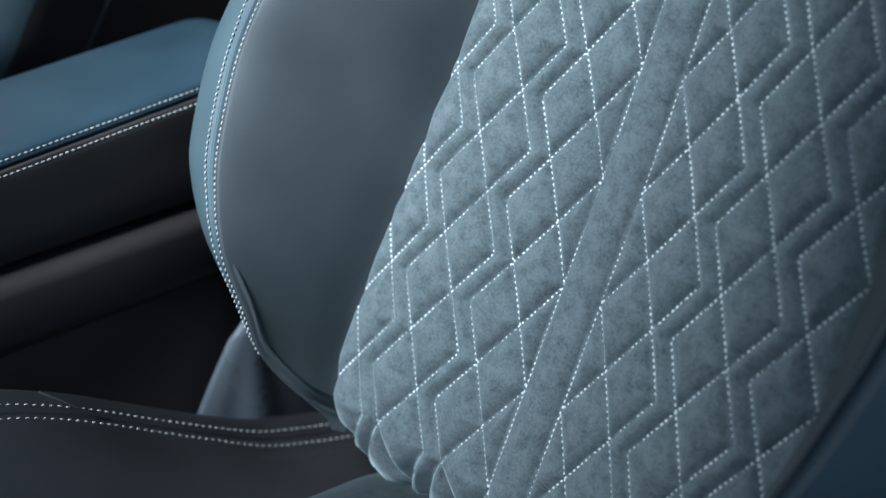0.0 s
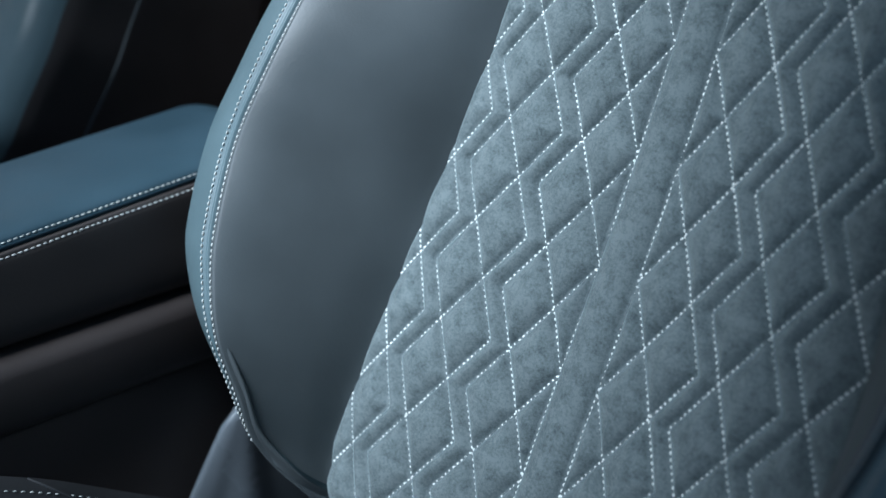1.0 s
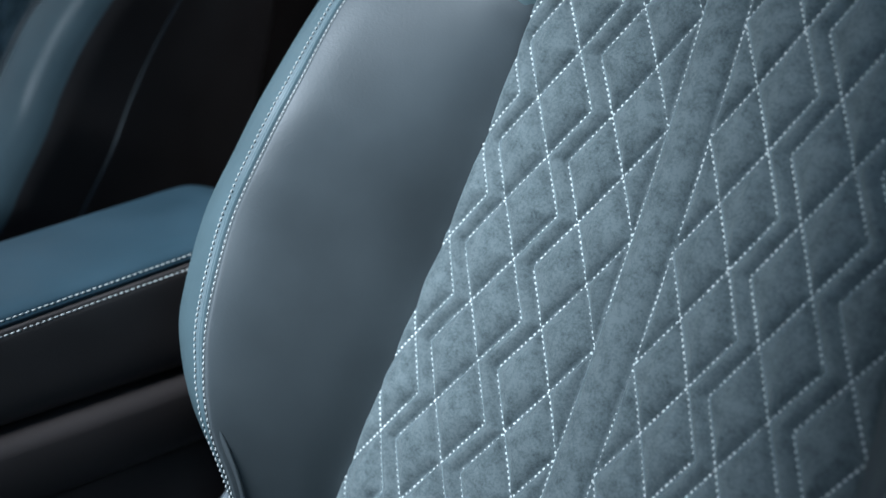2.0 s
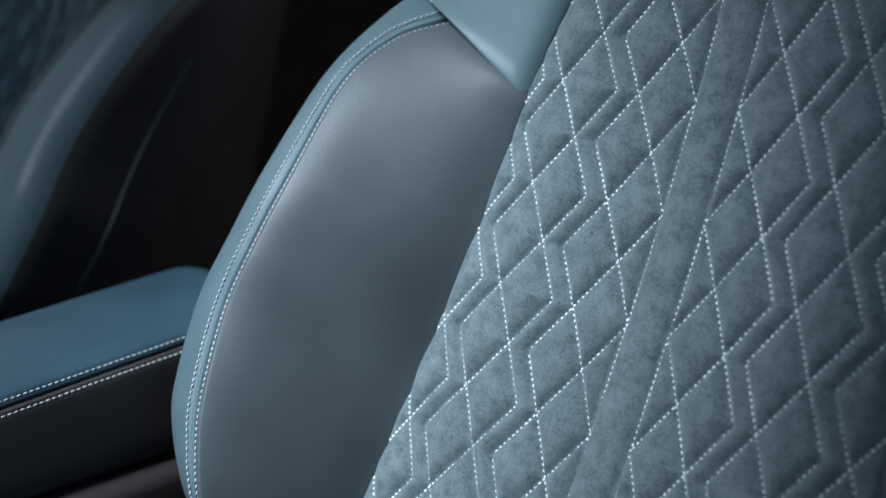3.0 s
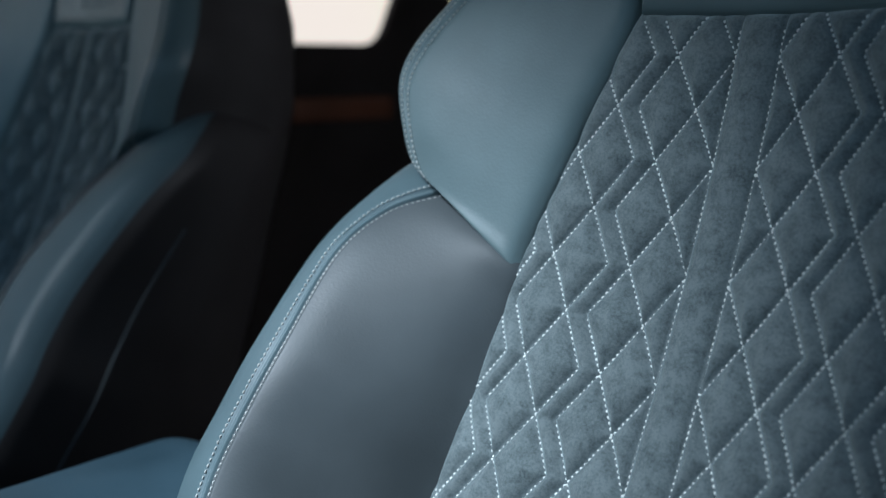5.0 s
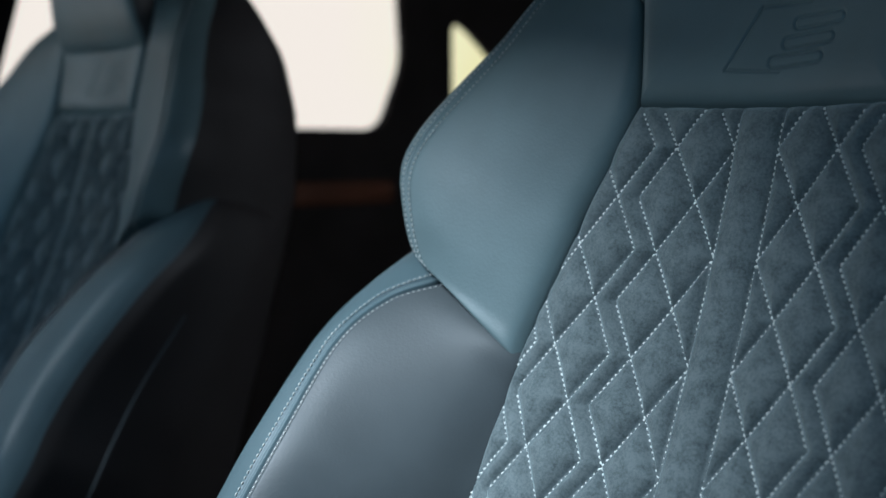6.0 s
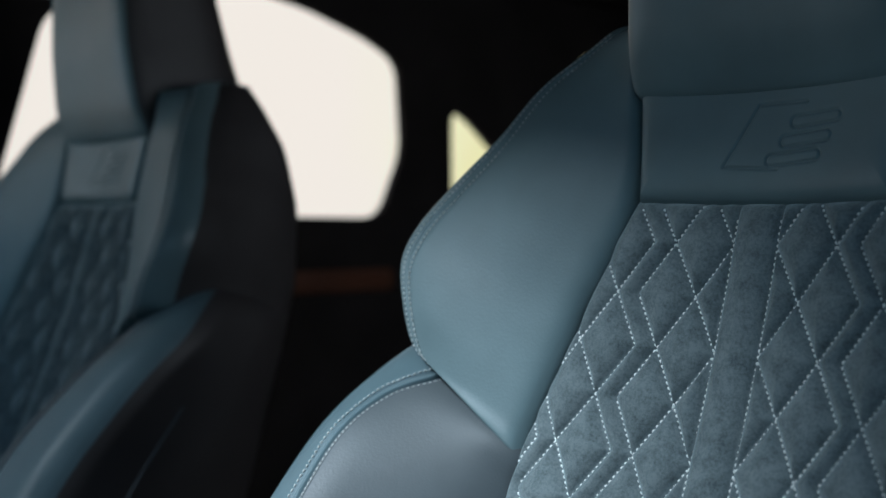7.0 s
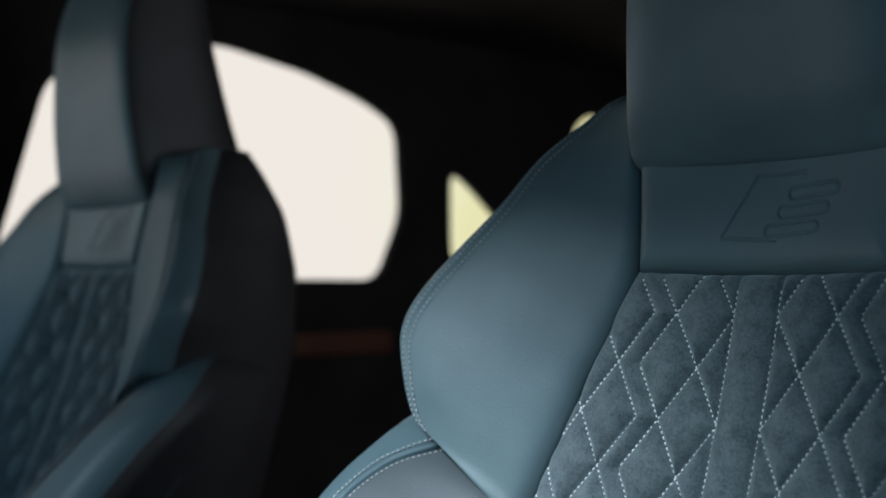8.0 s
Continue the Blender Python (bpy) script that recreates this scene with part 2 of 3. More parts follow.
def quilt_lines():
    """The quilting's straight runs in u, v: two side lines of the middle strip, and crossing diagonals in blocks with a plain band between."""
    lines = []
    for side in (-1, 1):
        lines.append(((side * STRIP / 2, LOW_V), (side * STRIP / 2, TOP_V)))
        for block in range(4):
            u0 = APEX + block * (1 + GAP) * COL
            for row in range(-2, 11):
                for up in (-1, 1):
                    lines.append(((side * u0, -row * ROW), (side * (u0 + 1.5 * COL), -(row - 1.5 * up) * ROW)))
    return lines


QUILT = quilt_lines()


def quilt_height(u, v):
    """How far the padding swells between the seams."""
    d = np.full(u.shape, 1.0)
    for (ua, va), (ub, vb) in QUILT:
        du, dv = ub - ua, vb - va
        s = np.clip(((u - ua) * du + (v - va) * dv) / (du * du + dv * dv), 0, 1)
        d = np.minimum(d, np.hypot(u - ua - s * du, v - va - s * dv))
    swell = 0.0088 * (1 - np.exp(-d / 0.0060)) - 0.0010 * np.exp(-(d / 0.0012) ** 2)
    border = np.minimum(edge(v, u) - abs(u), TOP_V - v)
    swell = swell * (1 - 0.9 * np.exp(-np.maximum(border, 0) / 0.009)) - 0.004 * np.exp(-np.maximum(border, 0) / 0.003)
    roll = np.maximum(-0.522 - v, 0) / 0.05
    pinch = 0.007 * np.exp(-(d / 0.0055) ** 2) * np.clip(roll * 2.2, 0, 1)
    return swell - pinch - 0.045 * roll ** 2


def insert_mesh():
    rows, cols = 420, 230
    v = np.linspace(LOW_V, TOP_V, rows)[:, None] * np.ones((1, cols))
    u = np.linspace(-1, 1, cols)[None] * np.ones((rows, 1))
    u = u * edge(v, u)
    n = quilt_height(u, v)
    wave = np.sin(u * 95 + 3 * np.sin(v * 40)) * np.sin(v * 83 + 2 * np.sin(u * 37)) * 0.0004
    return grid_mesh("quilted_insert", back(u, v, n + wave))


def quilt_stitching():
    runs = []
    for (ua, va), (ub, vb) in QUILT:
        s = np.linspace(0, 1, 90)
        u, v = ua + s * (ub - ua), va + s * (vb - va)
        ok = (abs(u) < edge(v, u) - 0.0012) & (abs(u) > STRIP / 2 - 1e-5) & (v < TOP_V - 0.001) & (v > LOW_V + 0.01)
        if ok.sum() < 4:
            continue
        i = np.flatnonzero(ok)
        u, v = u[i[0]:i[-1] + 1], v[i[0]:i[-1] + 1]
        n = quilt_height(u, v)
        p = back(u, v, n + 0.0003)
        runs.append((p, back(u, v, n + 0.01) - p))
    return stitches("quilt_stitching", runs, 0.0026, 0.0036, 0.00076)


# bolster: edge height, ridge height, ridge across, ridge out
BOLSTER = [(-0.128, -0.092, 0.192, -0.002, 0.9), (-0.142, -0.105, 0.2035, 0.0185, 1.0), (-0.165, -0.126, 0.223, 0.0415, 0.86), (-0.200, -0.1656, 0.229, 0.0676, 0.86), (-0.250, -0.237, 0.2205, 0.093, 1.0),
           (-0.300, -0.291, 0.2210, 0.103, 1.0), (-0.345, -0.3337, 0.2217, 0.1065, 1.06), (-0.395, -0.3837, 0.2122, 0.108, 1.1), (-0.430, -0.4137, 0.203, 0.1057, 1.1),
           (-0.465, -0.4485, 0.1885, 0.0972, 0.85), (-0.490, -0.4792, 0.1754, 0.078, 0.5), (-0.515, -0.507, 0.170, 0.056, 0.22),
           (-0.536, -0.526, 0.157, 0.024, 0.1), (-0.545, -0.534, 0.146, -0.014, 0.08), (-0.546, -0.536, 0.128, -0.055, 0.05)]
# sections of the edge rolled outside the ridge seam: out, forward
ROLL = [(0.0, 0.0), (0.012, -0.0025), (0.026, -0.0065), (0.0395, -0.013), (0.0485, -0.024), (0.052, -0.036)]
TOP_ROLL = [(0.0, 0.0), (0.019, -0.005), (0.041, -0.015), (0.061, -0.028), (0.074, -0.043), (0.078, -0.057)]
# the back shell's rim: up, across, out
RIM_V = [-0.56, -0.53, -0.42, -0.30, -0.20, -0.10, -0.02, 0.05, 0.10, 0.14, 0.16]
RIM_U = [0.12, 0.15, 0.20, 0.212, 0.205, 0.20, 0.19, 0.195, 0.190, 0.172, 0.155]
RIM_N = [-0.09, -0.115, -0.155, -0.168, -0.160, -0.154, -0.155, -0.133, -0.110, -0.085, -0.075]

# how far the bolsters and wings stand out from the undished back
RAISE = 0.0155


def rim(v):
    return float(np.interp(v, RIM_V, RIM_U)), float(np.interp(v, RIM_V, RIM_N))


def loft(ctrl, rows, cols, side, crowd=""):
    """A padded surface through control rows; crowd: at which border the mesh is finest."""
    c = np.array(ctrl)
    c[..., 2] += RAISE
    c = spline(c, rows)
    g = np.stack([even(spline(r, 160), cols, crowd) for r in c])
    return back(side * g[..., 0], g[..., 1], g[..., 2], flat=True)


def bolster_grids(side):
    """Inner face up to the ridge seam, the rolled edge outside it, and the dark flank behind."""
    inner, outer, flank = [], [], []
    for ve, vr, ur, nr, fat in BOLSTER:
        ue = float(edge(ve, side))
        face_n = nr
        full = min(1.0, max(face_n, 0.0) / 0.05)
        under = 0.012 if ve > -0.13 else 0.0
        row = [(ue - 0.003 + under, ve, -0.012 - under), (ue + 0.001 + under, ve, -0.003 - under)]
        for s, h, lift in ((0.2, 0.24, 0.004), (0.45, 0.52, 0.007), (0.72, 0.80, 0.006), (0.9, 0.95, 0.003), (1.0, 1.0, 0.0)):
            row.append((ue + under + s * (ur - ue - under), ve + s * (vr - ve), h * (face_n + under) - under + lift * full))
        inner.append(row)
        broad = float(np.interp(vr, [-0.166, -0.092], [0.0, 0.35]))
        wv = float(np.interp(vr, [-0.20, -0.1656, -0.126, -0.105, -0.092], [0.0, 0.08, 0.36, 0.66, 0.80]))
        wu = math.sqrt(1 - wv * wv)
        roll = (1 - broad) * np.array(ROLL) + broad * np.array(TOP_ROLL)
        outer.append([(ur + a * fat * wu, vr + a * fat * wv, nr + b) for a, b in roll])
        end_u, end_n, ev = ur + roll[-1][0] * fat * wu, nr + roll[-1][1], vr + roll[-1][0] * fat * wv
        ru, rn = rim(ev)
        flank.append([(end_u, ev, end_n + 0.002), (end_u - 0.001, ev, end_n - 0.022), (0.55 * end_u + 0.45 * ru + 0.006, ev, 0.5 * (end_n - 0.024) + 0.5 * rn), (ru + 0.004, ev, rn + 0.012), (ru - 0.012, ev, rn)])
    return loft(inner, 190, 100, side, "end"), loft(outer, 190, 64, side, "start"), loft(flank, 120, 36, side)


WING = [((0.130, -0.1485), (0.187, -0.1055, 0.018)), ((0.1305, -0.147), (0.194, -0.104, 0.0225)), ((0.131, -0.144), (0.1993, -0.1016, 0.0249)), ((0.130, -0.128), (0.2138, -0.0913, 0.0319)), ((0.1255, -0.104), (0.2258, -0.0617, 0.0398)),
        ((0.118, -0.076), (0.2331, -0.0329, 0.0418)), ((0.111, -0.050), (0.2277, -0.0045, 0.037)), ((0.101, -0.022), (0.2092, 0.029, 0.0274)),
        ((0.089, 0.018), (0.1882, 0.0637, 0.0165)), ((0.090, 0.060), (0.1694, 0.1015, 0.0037)), ((0.096, 0.100), (0.1471, 0.1298, -0.0144)), ((0.100, 0.128), (0.1311, 0.1467, -0.0267)), ((0.100, 0.140), (0.118, 0.153, -0.05))]


def wing_grids(side):
    face, roll, flank = [], [], []
    for k, ((ui, vi), (uo, vo, no)) in enumerate(WING):
        ui += 0.003 if vi < 0.02 else 0.0
        w = np.array([uo - ui, vo - vi])
        w = w / np.linalg.norm(w)
        drop = (0.026, 0.009)[k] if k < 2 else 0.0
        low = DISH * ui ** 2 + FLAT * ui ** 4 - RAISE
        row = [(ui - 0.002, vi, low - 0.014 - drop), (ui + 0.0005, vi, low - 0.003 - drop)]
        for s, lift in ((0.07, 0.0026), (0.25, 0.0042), (0.5, 0.005), (0.75, 0.004), (0.92, 0.002), (1.0, 0.0)):
            row.append((ui + s * (uo - ui), vi + s * (vo - vi), low + s * (no - low) + lift - drop))
        face.append(row)
        fat = 0.55 + 0.45 * min(1, max(no, 0) / 0.03)
        roll.append([(uo + a * fat * w[0], vo + a * fat * w[1], no - b - drop) for a, b in ((0, 0), (0.008, 0.002), (0.015, 0.007), (0.0195, 0.017), (0.0205, 0.028))])
        up = min(vo + 0.012, 0.15)
        ru, rn = rim(up)
        a = (uo + 0.0205 * fat * w[0], vo + 0.0205 * fat * w[1], no - 0.026 - drop)
        flank.append([a, (0.7 * a[0] + 0.3 * ru + 0.004, 0.7 * a[1] + 0.3 * up, 0.72 * a[2] + 0.28 * rn), (0.3 * a[0] + 0.7 * ru + 0.004, 0.3 * a[1] + 0.7 * up, 0.3 * a[2] + 0.7 * rn), (ru, up, rn + 0.008), (ru - 0.014, up, rn)])
    return loft(face, 160, 90, side, "end"), loft(roll, 160, 44, side, "start"), loft(flank, 110, 30, side)


def outward(g, inside):
    """+1 where the grid's normals point away from a place inside the padding."""
    i, j = g.shape[0] // 2, g.shape[1] // 2
    return 1 if float(np.dot(grid_normals(g)[i, j], g[i, j] - inside)) > 0 else -1


def seam(g, sign, depth=0.0038, width=0.0009, col=0):
    """Presses a seam's crease, with softly puckered lips, into one border of a grid."""
    d = np.cumsum(np.concatenate([np.zeros((g.shape[0], 1)), np.linalg.norm(np.diff(g, axis=1), axis=2)], 1), 1)
    d = abs(d - d[:, col][:, None])
    press = depth * np.exp(-(d / width) ** 2) + 0.25 * depth * np.exp(-((d - 0.0045) / 0.0016) ** 2) + 0.3 * depth * np.exp(-(d / 0.004) ** 2)
    press *= np.clip((g.shape[0] - 1 - np.arange(g.shape[0])) / (0.16 * g.shape[0]), 0, 1)[:, None] ** 0.7
    return g - grid_normals(g) * sign * press[..., None], d


def line_on(g, d, at, sign=1):
    """The line on a grid at a distance from a border, with normals."""
    nrm = grid_normals(g) * sign
    j = np.argmin(abs(d - at), axis=1)
    i = np.arange(g.shape[0])
    p, q = g[i, j].copy(), nrm[i, j]
    for _ in range(4):
        p[1:-1] = 0.25 * p[:-2] + 0.5 * p[1:-1] + 0.25 * p[2:]
    return p + q * 0.0003, q


def tube(points, r, sides=8):
    """A thin cord along a polyline."""
    p = np.asarray(points, float)
    way = np.gradient(p, axis=0)
    way /= np.linalg.norm(way, axis=1, keepdims=True)
    a = np.cross(way, [0.3, 0.2, 1.0])
    a /= np.linalg.norm(a, axis=1, keepdims=True)
    b = np.cross(way, a)
    g = np.stack([p + r * (math.cos(t) * a + math.sin(t) * b) for t in np.linspace(0, 2 * math.pi, sides, endpoint=False)], 1)
    return mesh_from("cord", g.reshape(-1, 3), grid_faces(len(p), sides, closed=True))


def build_bolster(seat, side):
    inside = back(side * 0.19, -0.30, -0.05)
    inner, outer, flank = bolster_grids(side)
    si, so, sk = outward(inner, inside), outward(outer, inside), outward(flank, inside)
    inner, di = seam(inner, si, 0.0075, 0.0014, col=-1)
    outer, do = seam(outer, so, 0.0075, 0.0014)
    cover = part("side_bolster", grid_mesh("bolster_face", inner, flip=si < 0), GREY_LEATHER, seat, "smooth grey leather bolster")
    part("bolster_roll", grid_mesh("bolster_roll", outer, flip=so < 0), ROLL_LEATHER, cover, "blue-grey leather edge roll")
    part("bolster_flank", grid_mesh("bolster_flank", flank, flip=sk < 0), BLACK_LEATHER, cover, "black leather flank")
    part("flank_piping", tube(flank[26:-18, 9] + grid_normals(flank)[26:-18, 9] * sk * 0.0005, 0.0012), GREY_LEATHER, cover, "grey leather piping")
    runs = [line_on(inner, di, 0.0050, si), line_on(outer, do, 0.0068, so)]
    runs = [(p[10:-40], q[10:-40]) for p, q in runs]
    tagged(part("bolster_stitching", stitches("bolster_stitching", runs, 0.0028, 0.0038, 0.00056), THREAD, cover, "pale double seam stitching"), kind="stuff")


def build_wing(seat, side):
    inside = back(side * 0.14, -0.03, -0.04)
    face, roll, flank = wing_grids(side)
    sf, sr, sk = outward(face, inside), outward(roll, inside), outward(flank, inside)
    face, df = seam(face, sf, 0.002, 0.001, col=-1)
    roll, dr = seam(roll, sr, 0.002, 0.001)
    cover = part("shoulder_wing", grid_mesh("wing_face", face, flip=sf < 0), LEATHER, seat, "smooth blue-grey leather shoulder wing")
    part("wing_roll", grid_mesh("wing_roll", roll, flip=sr < 0), LEATHER, cover)
    part("wing_flank", grid_mesh("wing_flank", flank, flip=sk < 0), BLACK_LEATHER, cover, "black leather flank")
    runs = [line_on(face, df, 0.0042, sf), line_on(roll, dr, 0.0042, sr)]
    runs = [(p[14:-16], q[14:-16]) for p, q in runs]
    tagged(part("wing_stitching", stitches("wing_stitching", runs, 0.0027, 0.0037, 0.00056), THREAD, cover, "fine pale seam stitching"), kind="stuff")


def emblem_depth(u, v):
    """A debossed slanted badge: a four-sided outline with three plain rounded bars."""
    lines = [((-0.026, 0.046), (-0.006, 0.083)), ((-0.006, 0.083), (0.026, 0.0835)), ((-0.026, 0.046), (0.010, 0.044))]
    bars = [((0.020, 0.0715), (0.045, 0.0735)), ((0.014, 0.0604), (0.040, 0.0626)), ((0.006, 0.0493), (0.034, 0.0516))]
    d = np.full(u.shape, 1.0)
    for width, group in ((0.0, lines), (0.0034, bars)):
        for (ua, va), (ub, vb) in group:
            du, dv = ub - ua, vb - va
            s = np.clip(((u - ua) * du + (v - va) * dv) / (du * du + dv * dv), 0, 1)
            d = np.minimum(d, abs(np.hypot(u - ua - s * du, v - va - s * dv) - width))
    return 0.0013 * np.exp(-(d / 0.0008) ** 2)


def build_collar(seat):
    rows, cols = 150, 330
    v = np.linspace(0.016, 0.112, rows)[:, None] * np.ones((1, cols))
    half = np.interp(v, [0.016, 0.028, 0.093, 0.112], [0.084, 0.086, 0.094, 0.096])
    u = np.linspace(-1, 1, cols)[None] * half
    rim = np.minimum(half - abs(u), (v - 0.0235) * 0.8)
    n = 0.0065 * (1 - np.exp(-np.maximum(rim, 0) / 0.006)) - 0.008 * np.exp(-np.maximum(rim, 0) / 0.002) - np.maximum(0.0235 - v, 0) * 2 - emblem_depth(u, v)
    part("embossed_collar", grid_mesh("embossed_collar", back(u, v, n)), LEATHER, seat, "leather panel with a debossed slanted badge")


def build_headrest(seat):
    rings = []
    for v, grow, out in ((0.0925, 0.80, -0.016), (0.0905, 0.92, 0.004), (0.095, 0.985, 0.012), (0.106, 1.0, 0.019), (0.125, 1.0, 0.028), (0.15, 0.995, 0.035),
                         (0.20, 0.98, 0.046), (0.28, 0.96, 0.054), (0.345, 0.91, 0.040), (0.378, 0.80, 0.018), (0.388, 0.55, -0.01), (0.389, 0.2, -0.02)):
        ring = []
        depth = float(np.interp(v, [0.09, 0.16, 0.28, 0.39], [0.130, 0.122, 0.085, 0.03]))
        narrow = 1 - 3.6 * max(0.0, out - 0.016)
        for a in np.linspace(0, 2 * math.pi, 72, endpoint=False):
            c, s = math.cos(a), math.sin(a)
            su, sn = math.copysign(abs(c) ** 0.38, c), math.copysign(abs(s) ** 0.38, s)
            wide = 1 + (narrow - 1) * (0.5 + 0.5 * sn)
            ring.append((0.0995 * grow * su * wide, v, (out - 0.035) + sn * (0.035 if s > 0 else depth) * (0.4 + 0.6 * grow)))
        rings.append(ring)
    c = spline(np.array(rings), 90)
    g = back(c[..., 0], c[..., 1], c[..., 2])
    verts = list(g.reshape(-1, 3))
    front, rear = [tuple(range(71, -1, -1)), tuple(89 * 72 + k for k in range(72))], []
    for face in grid_faces(90, 72, closed=True):
        (front if all(5 <= k % 72 <= 31 for k in face) else rear).append(face)
    headrest = part("headrest", mesh_from("headrest", verts, front), LEATHER, seat, "integrated blue-grey leather headrest")
    part("headrest_back", mesh_from("headrest_back", verts, rear), BLACK_LEATHER, headrest, "black leather sides and back")


def build_shell(seat):
    rows, cols = 70, 40
    v = np.linspace(-0.56, 0.155, rows)
    a = np.linspace(-1, 1, cols)
    ru, rn = np.interp(v, RIM_V, RIM_U) - 0.012, np.interp(v, RIM_V, RIM_N)
    u = ru[:, None] * a[None]
    n = rn[:, None] - 0.022 * (1 - abs(a[None]) ** 3)
    part("back_shell", grid_mesh("back_shell", back(u, v[:, None] * np.ones((1, cols)), n)), BLACK_LEATHER, seat, "black back shell")


def build_cushion(seat):
    """The seat base: a suede middle between leather bolsters, stitched along the ridge."""
    ridge_y = [-0.62, -0.52, -0.415, -0.365, -0.30, -0.235, -0.165, -0.11]
    ridge_z = [-0.429, -0.419, -0.436, -0.463, -0.507, -0.549, -0.575, -0.59]
    ys = np.linspace(-0.62, -0.11, 110)
    zr = np.interp(ys, ridge_y, ridge_z)
    for _ in range(12):
        zr[1:-1] = 0.25 * zr[:-2] + 0.5 * zr[1:-1] + 0.25 * zr[2:]
    zc = np.interp(ys, [-0.62, -0.30, -0.22, -0.11], [-0.50, -0.542, -0.553, -0.588])
    for side in (-1, 1):
        face, roll = [], []
        for y, r, c in zip(ys, zr, zc):
            face.append(even(spline([(0.150, y, c - 0.008), (0.158, y, c + 0.002), (0.185, y, c + 0.5 * (r - c) + 0.006), (0.215, y, r - 0.004), (0.232, y, r)], 60), 60, "end"))
            roll.append(even(spline([(0.232, y, r), (0.244, y, r + 0.005), (0.257, y, r + 0.005), (0.267, y, r - 0.006), (0.271, y, r - 0.03), (0.270, y, r - 0.06), (0.264, y, r - 0.14)], 60), 50, "start"))
        flip = np.array([side, 1, 1])
        face, roll = np.array(face) * flip, np.array(roll) * flip
        up_f = 1 if grid_normals(face)[50, 25][2] > 0 else -1
        up_r = 1 if grid_normals(roll)[50, 10][2] > 0 else -1
        face, df = seam(face, up_f, 0.0012, col=-1)
        roll, dr = seam(roll, up_r, 0.0012)
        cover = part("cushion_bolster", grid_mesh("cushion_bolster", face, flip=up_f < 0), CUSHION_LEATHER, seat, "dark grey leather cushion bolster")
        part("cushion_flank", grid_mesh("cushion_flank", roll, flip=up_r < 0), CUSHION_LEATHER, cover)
        runs = [line_on(face, df, 0.0072, up_f), line_on(roll, dr, 0.0066, up_r)]
        fold = np.stack([roll[51 + k, int(np.interp(k, [0, 7], [16, 3]))] for k in range(8)])
        part("cover_fold", tube(spline(fold, 30) + np.array([0.0, 0.0, 0.0006]), 0.0011), CUSHION_LEATHER, cover, "small fold in the leather")
        tagged(part("cushion_stitching", stitches("cushion_stitching", runs, 0.0030, 0.0058, 0.00050), THREAD, cover, "pale double seam stitching"), kind="stuff")
    rows, cols = len(ys), 60
    a = np.linspace(-1, 1, cols)
    g = np.zeros((rows, cols, 3))
    g[..., 0] = a[None] * 0.156
    g[..., 1] = ys[:, None]
    g[..., 2] = zc[:, None] + 0.046 * (1 - a[None] ** 6) - 0.008
    up = grid_normals(g)[50, 30][2] > 0
    part("cushion_insert", grid_mesh("cushion_insert", g, flip=not up), SHADED_SUEDE, seat, "blue-grey suede cushion with shade in its colour")
    part("seat_base", rounded_box((-0.25, -0.60, -0.72), (0.25, -0.10, -0.60), 0.02), PLASTIC, seat, "black plastic seat base")
    build_recliner(seat)


def build_recliner(seat):
    """A pleated leather gusset between backrest and cushion, narrowing upwards."""
    rings = []
    for f in np.linspace(0, 1, 60):
        half = 0.085 * (1 - f) ** 0.9 + 0.010
        deep = 0.020 * (1 - 0.6 * f)
        if f > 0.9:
            half, deep = half * (1 - 4 * (f - 0.9)), deep * (1 - 4 * (f - 0.9))
        cy, cx, z = -0.215 + 0.010 * f, -0.287 + 0.010 * f * f, -0.64 + 0.170 * f
        ring = []
        for a in np.linspace(0, 2 * math.pi, 96, endpoint=False):
            fold = 1 + (1 - f) * (0.26 * math.sin(5 * a + 1.2 + 1.5 * f) + 0.10 * math.sin(9 * a + 2.0))
            ring.append((cx + deep * fold * math.cos(a), cy + half * (0.9 + 0.1 * fold) * math.sin(a), z + 0.006 * math.cos(a)))
        rings.append(ring)
    g = np.array(rings)
    me = mesh_from("recliner_cover", g.reshape(-1, 3), grid_faces(60, 96, closed=True) + [tuple(59 * 96 + k for k in range(96))])
    part("recliner_cover", me, GUSSET, seat, "shiny pleated grey leather gusset")


def build_seat():
    seat = tagged(new("car_seat"), label="blue-grey leather sport seat with diamond-quilted suede backrest", category="car seat", group="front seats")
    seat.location = ORIGIN
    insert = part("quilted_insert", insert_mesh(), SUEDE, seat, "grey-blue suede with diamond quilting")
    tagged(part("quilt_stitching", quilt_stitching(), QUILT_THREAD, insert, "pale quilting stitches"), kind="stuff")
    build_collar(seat)
    build_headrest(seat)
    build_shell(seat)
    for side in (-1, 1):
        build_bolster(seat, side)
        build_wing(seat, side)
    build_cushion(seat)
    return seat


# ---- the cabin ----
Z = ORIGIN.z
Y_HEADER, Y_ROOF_FRONT = -0.375, -1.29
X_FAR, X_NEAR, Y_FRONT, Y_REAR, Z_FLOOR, Z_ROOF = -1.12, 0.56, -1.30, 1.75, Z - 0.78, Z + 0.43
rear_window = round_loop([(0.006, Z + 0.025), (0.080, Z + 0.285), (0.2, Z + 0.352), (0.353, Z + 0.366), (0.506, Z + 0.342), (0.618, Z + 0.309), (0.684, Z + 0.276), (0.694, Z + 0.13), (0.645, Z + 0.022)])
quarter_window = round_loop([(0.802, Z + 0.05), (0.800, Z + 0.205), (0.835, Z + 0.196), (0.95, Z + 0.105), (0.95, Z + 0.05)])
cargo_window = round_loop([(1.12, Z + 0.20), (1.115, Z + 0.305), (1.16, Z + 0.338), (1.50, Z + 0.330), (1.50, Z + 0.20)])
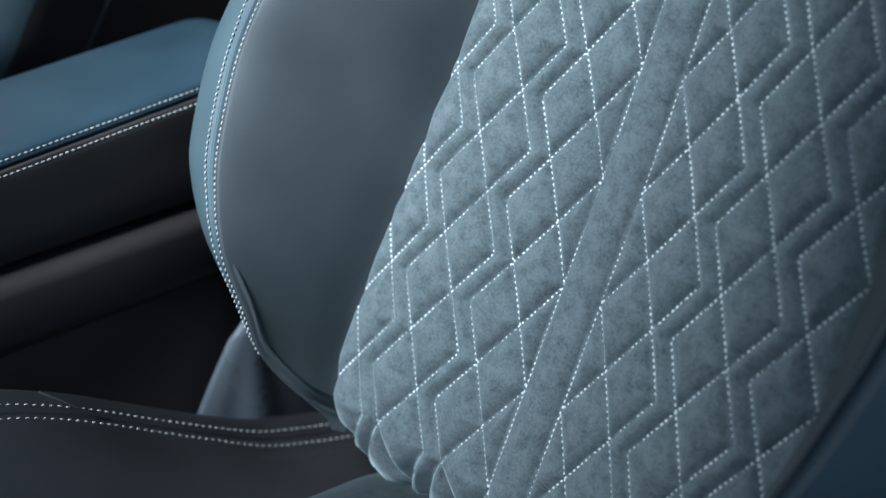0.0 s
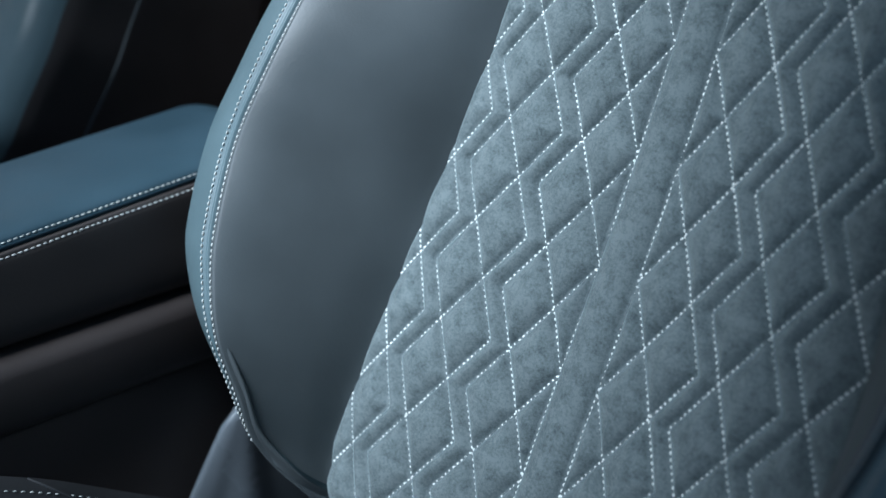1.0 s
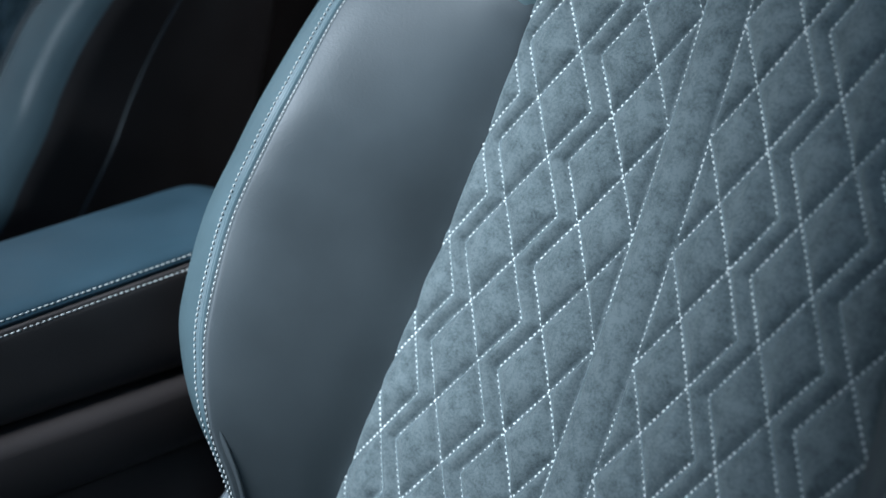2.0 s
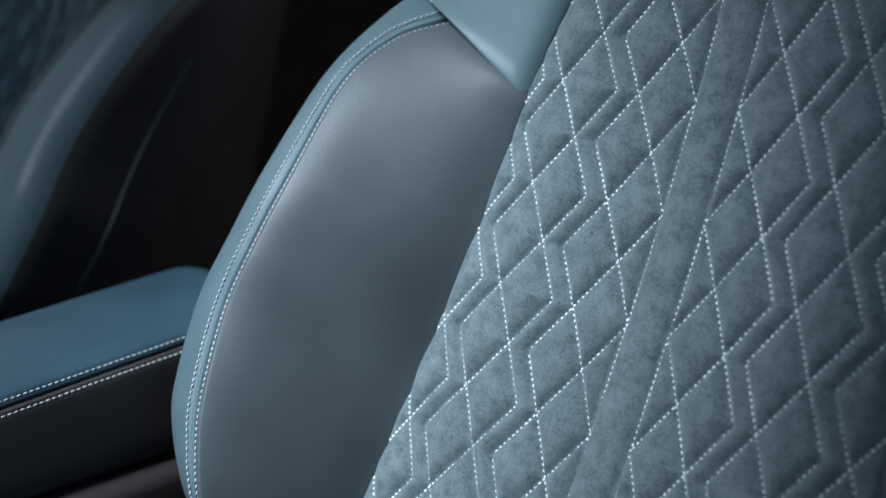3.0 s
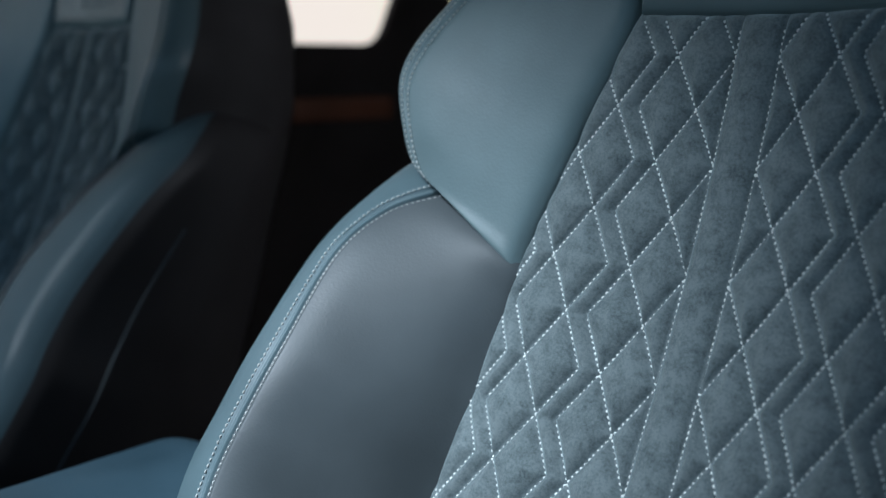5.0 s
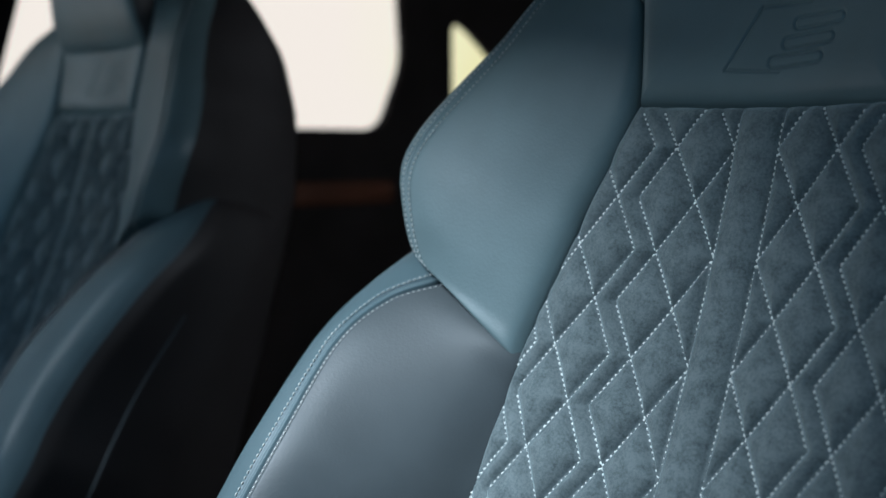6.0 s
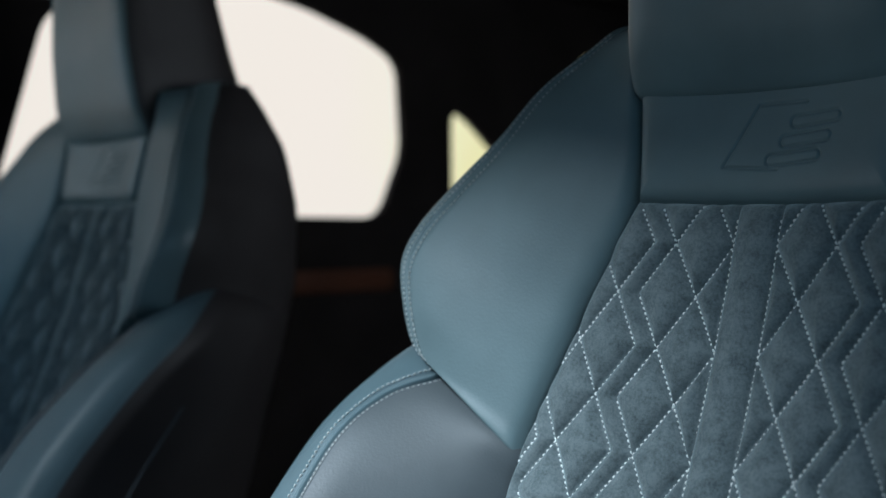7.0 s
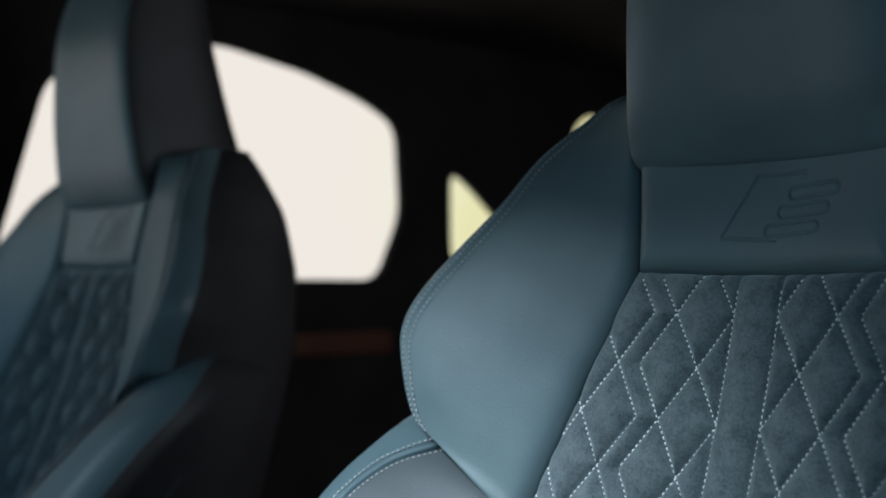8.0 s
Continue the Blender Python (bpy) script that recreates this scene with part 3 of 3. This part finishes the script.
front_window = round_loop([(-0.90, Z + 0.0), (-0.72, Z + 0.16), (-0.45, Z + 0.345), (-0.06, Z + 0.335), (-0.12, Z + 0.025)])
openings = [rear_window, quarter_window, cargo_window, front_window]
outline = [(Y_FRONT, Z_FLOOR), (Y_REAR, Z_FLOOR), (Y_REAR, Z_ROOF), (Y_HEADER, Z_ROOF), (Y_FRONT, Z - 0.25)]


def structure(name, me, mat, label, category):
    return tagged(part(name, me, mat), label=label, category=category, kind="structure")


structure("wall_passenger_side", slab("wall_passenger_side", outline, openings, X_FAR - 0.007, 0.014), LINING, "dark trimmed passenger side with windows", "car side")
driver_wall = structure("wall_driver_side", slab("wall_driver_side", outline, [front_window, rear_window], X_NEAR + 0.007, 0.014), LINING, "dark trimmed driver's door side", "car side")
for vert in driver_wall.data.vertices:
    vert.co.x -= 0.34 * max(0.0, vert.co.z - Z)
structure("wall_rear", rounded_box((X_FAR, Y_REAR, Z_FLOOR), (X_NEAR, Y_REAR + 0.06, Z_ROOF), 0.01), LINING, "dark rear end of the cabin", "car wall")
structure("wall_front", rounded_box((X_FAR, Y_FRONT - 0.06, Z_FLOOR), (X_NEAR, Y_FRONT, Z - 0.25), 0.01), PLASTIC, "dark dashboard wall below the windscreen", "car wall")
# Unseen opening, and roof carried over the windscreen, added to shape where sunlight falls.
roof = [(X_FAR - 0.06, Y_ROOF_FRONT), (X_NEAR + 0.06, Y_ROOF_FRONT), (X_NEAR + 0.06, Y_REAR + 0.06), (X_FAR - 0.06, Y_REAR + 0.06)]
sun_gap = round_loop([(-0.45, -1.20), (0.02, -1.20), (0.02, -0.442), (-0.45, -0.442)])
structure("ceiling", slab("ceiling", roof, [sun_gap], Z_ROOF + 0.025, 0.05, "z"), LINING, "dark headlining with an added opening that shapes the sunlight", "ceiling")
structure("floor", rounded_box((X_FAR - 0.06, Y_FRONT - 0.06, Z_FLOOR - 0.05), (X_NEAR + 0.06, Y_REAR + 0.06, Z_FLOOR), 0.01), CARPET, "black carpeted car floor", "floor")

for k, hole in enumerate((rear_window, quarter_window, cargo_window, front_window)):
    pane = structure("window_%d" % (k + 1), slab("window", hole, [], X_FAR - 0.007, 0.004), GLASS, "clear side window glass", "window")
    pane.visible_shadow = False

for k, hole in enumerate((front_window, rear_window)):
    pane = structure("window_%d" % (k + 5), slab("window", hole, [], X_NEAR + 0.007, 0.004), GLASS, "clear side window glass by the driver", "window")
    pane.visible_shadow = False
    for vert in pane.data.vertices:
        vert.co.x -= 0.34 * max(0.0, vert.co.z - Z)

far = mesh_from("backdrop", [(-9, -12, -6), (-9, 16, -6), (-9, 16, 10), (-9, -12, 10)], [(0, 1, 2, 3)], smooth=False)
structure("backdrop", far, OUTSIDE, "bright hazy daylight outside the windows", "backdrop")


def build_console():
    """The padded armrest on the centre console, stitched along its upper edge."""
    con = tagged(new("centre_console"), label="black centre console with a padded blue leather armrest", category="centre console")
    con.location = (-0.37, -0.40, Z_FLOOR)
    base = Vector(con.location)
    ys = np.concatenate([np.linspace(-0.95, -0.16, 60), np.linspace(-0.155, -0.105, 14)])
    top, side = [], []
    for y in ys:
        t = max(0.0, (y + 0.16) / 0.055)
        fall = 0.030 * t ** 2.5
        half = 0.068 - 0.010 * t ** 3
        z0 = Z - 0.3085 + 0.075 * (y + 0.29) - fall
        row = [(-0.30, z0 - 0.002), (-0.3035, z0 + 0.004), (-0.312, z0 + 0.007), (-0.33, z0 + 0.009), (-0.37, z0 + 0.010), (-0.41, z0 + 0.008), (-0.428, z0 + 0.004), (-0.438, z0 - 0.008)]
        top.append(even(spline([((x + 0.37) * half / 0.068 - 0.37, y, z) for x, z in row], 90), 70, "start"))
        row = [(-0.30, z0 - 0.002), (-0.2982, z0 - 0.008), (-0.298, z0 - 0.03), (-0.299, Z - 0.37), (-0.305, Z - 0.382), (-0.32, Z - 0.384)]
        side.append(even(spline([((x + 0.37) * half / 0.068 - 0.37, y, z) for x, z in row], 90), 54, "start"))
    top, side = np.array(top), np.array(side)
    st = 1 if grid_normals(top)[30, 30][2] > 0 else -1
    ss = 1 if grid_normals(side)[30, 20][0] > 0 else -1
    top, dt = seam(top, st, 0.0024)
    side, ds = seam(side, ss, 0.0024)
    off = np.array(base)
    lid = part("armrest_lid", grid_mesh("armrest_lid", top - off, flip=st < 0), ARMREST, con, "padded blue leather armrest top")
    part("lid_side", grid_mesh("lid_side", side - off, flip=ss < 0), BLACK_LEATHER, lid, "black leather lid side")
    back_side = side.copy()
    back_side[..., 0] = -0.74 - back_side[..., 0]
    part("lid_side", grid_mesh("lid_side_far", back_side - off, flip=ss > 0), BLACK_LEATHER, lid, "black leather lid side")
    runs = [line_on(top - off, dt, 0.0048, st), line_on(side - off, ds, 0.0048, ss)]
    tagged(part("armrest_stitching", stitches("armrest_stitching", runs, 0.0031, 0.0042, 0.00054), THREAD, lid, "pale double seam stitching"), kind="stuff")

    def box(name, lo, hi, r, mat, label):
        return part(name, rounded_box([a - b for a, b in zip(lo, base)], [a - b for a, b in zip(hi, base)], r), mat, con, label)
    box("lid_base", (-0.436, -0.95, Z - 0.385), (-0.304, -0.125, Z - 0.335), 0.008, PLASTIC, "black lid underside")
    box("upper_body", (-0.438, -0.95, Z - 0.440), (-0.289, -0.12, Z - 0.3875), 0.011, PLASTIC, "black grained plastic rim")
    box("lower_body", (-0.436, -0.95, Z_FLOOR), (-0.306, -0.13, Z - 0.4415), 0.006, PLASTIC, "black plastic console body")
    return con


# ---- things ----
driver_seat = build_seat()
passenger_seat = copy_thing(driver_seat, Matrix.Translation(ORIGIN + Vector((-0.815, 0.0, 0.008))))
build_console()
strip = part("door_trim_strip", rounded_box((-1.118, 0.30, Z - 0.095), (-1.104, 0.66, Z - 0.06), 0.006), WOOD)
tagged(strip, label="brown glossy trim strip on the dark rear door", category="trim", kind="structure")
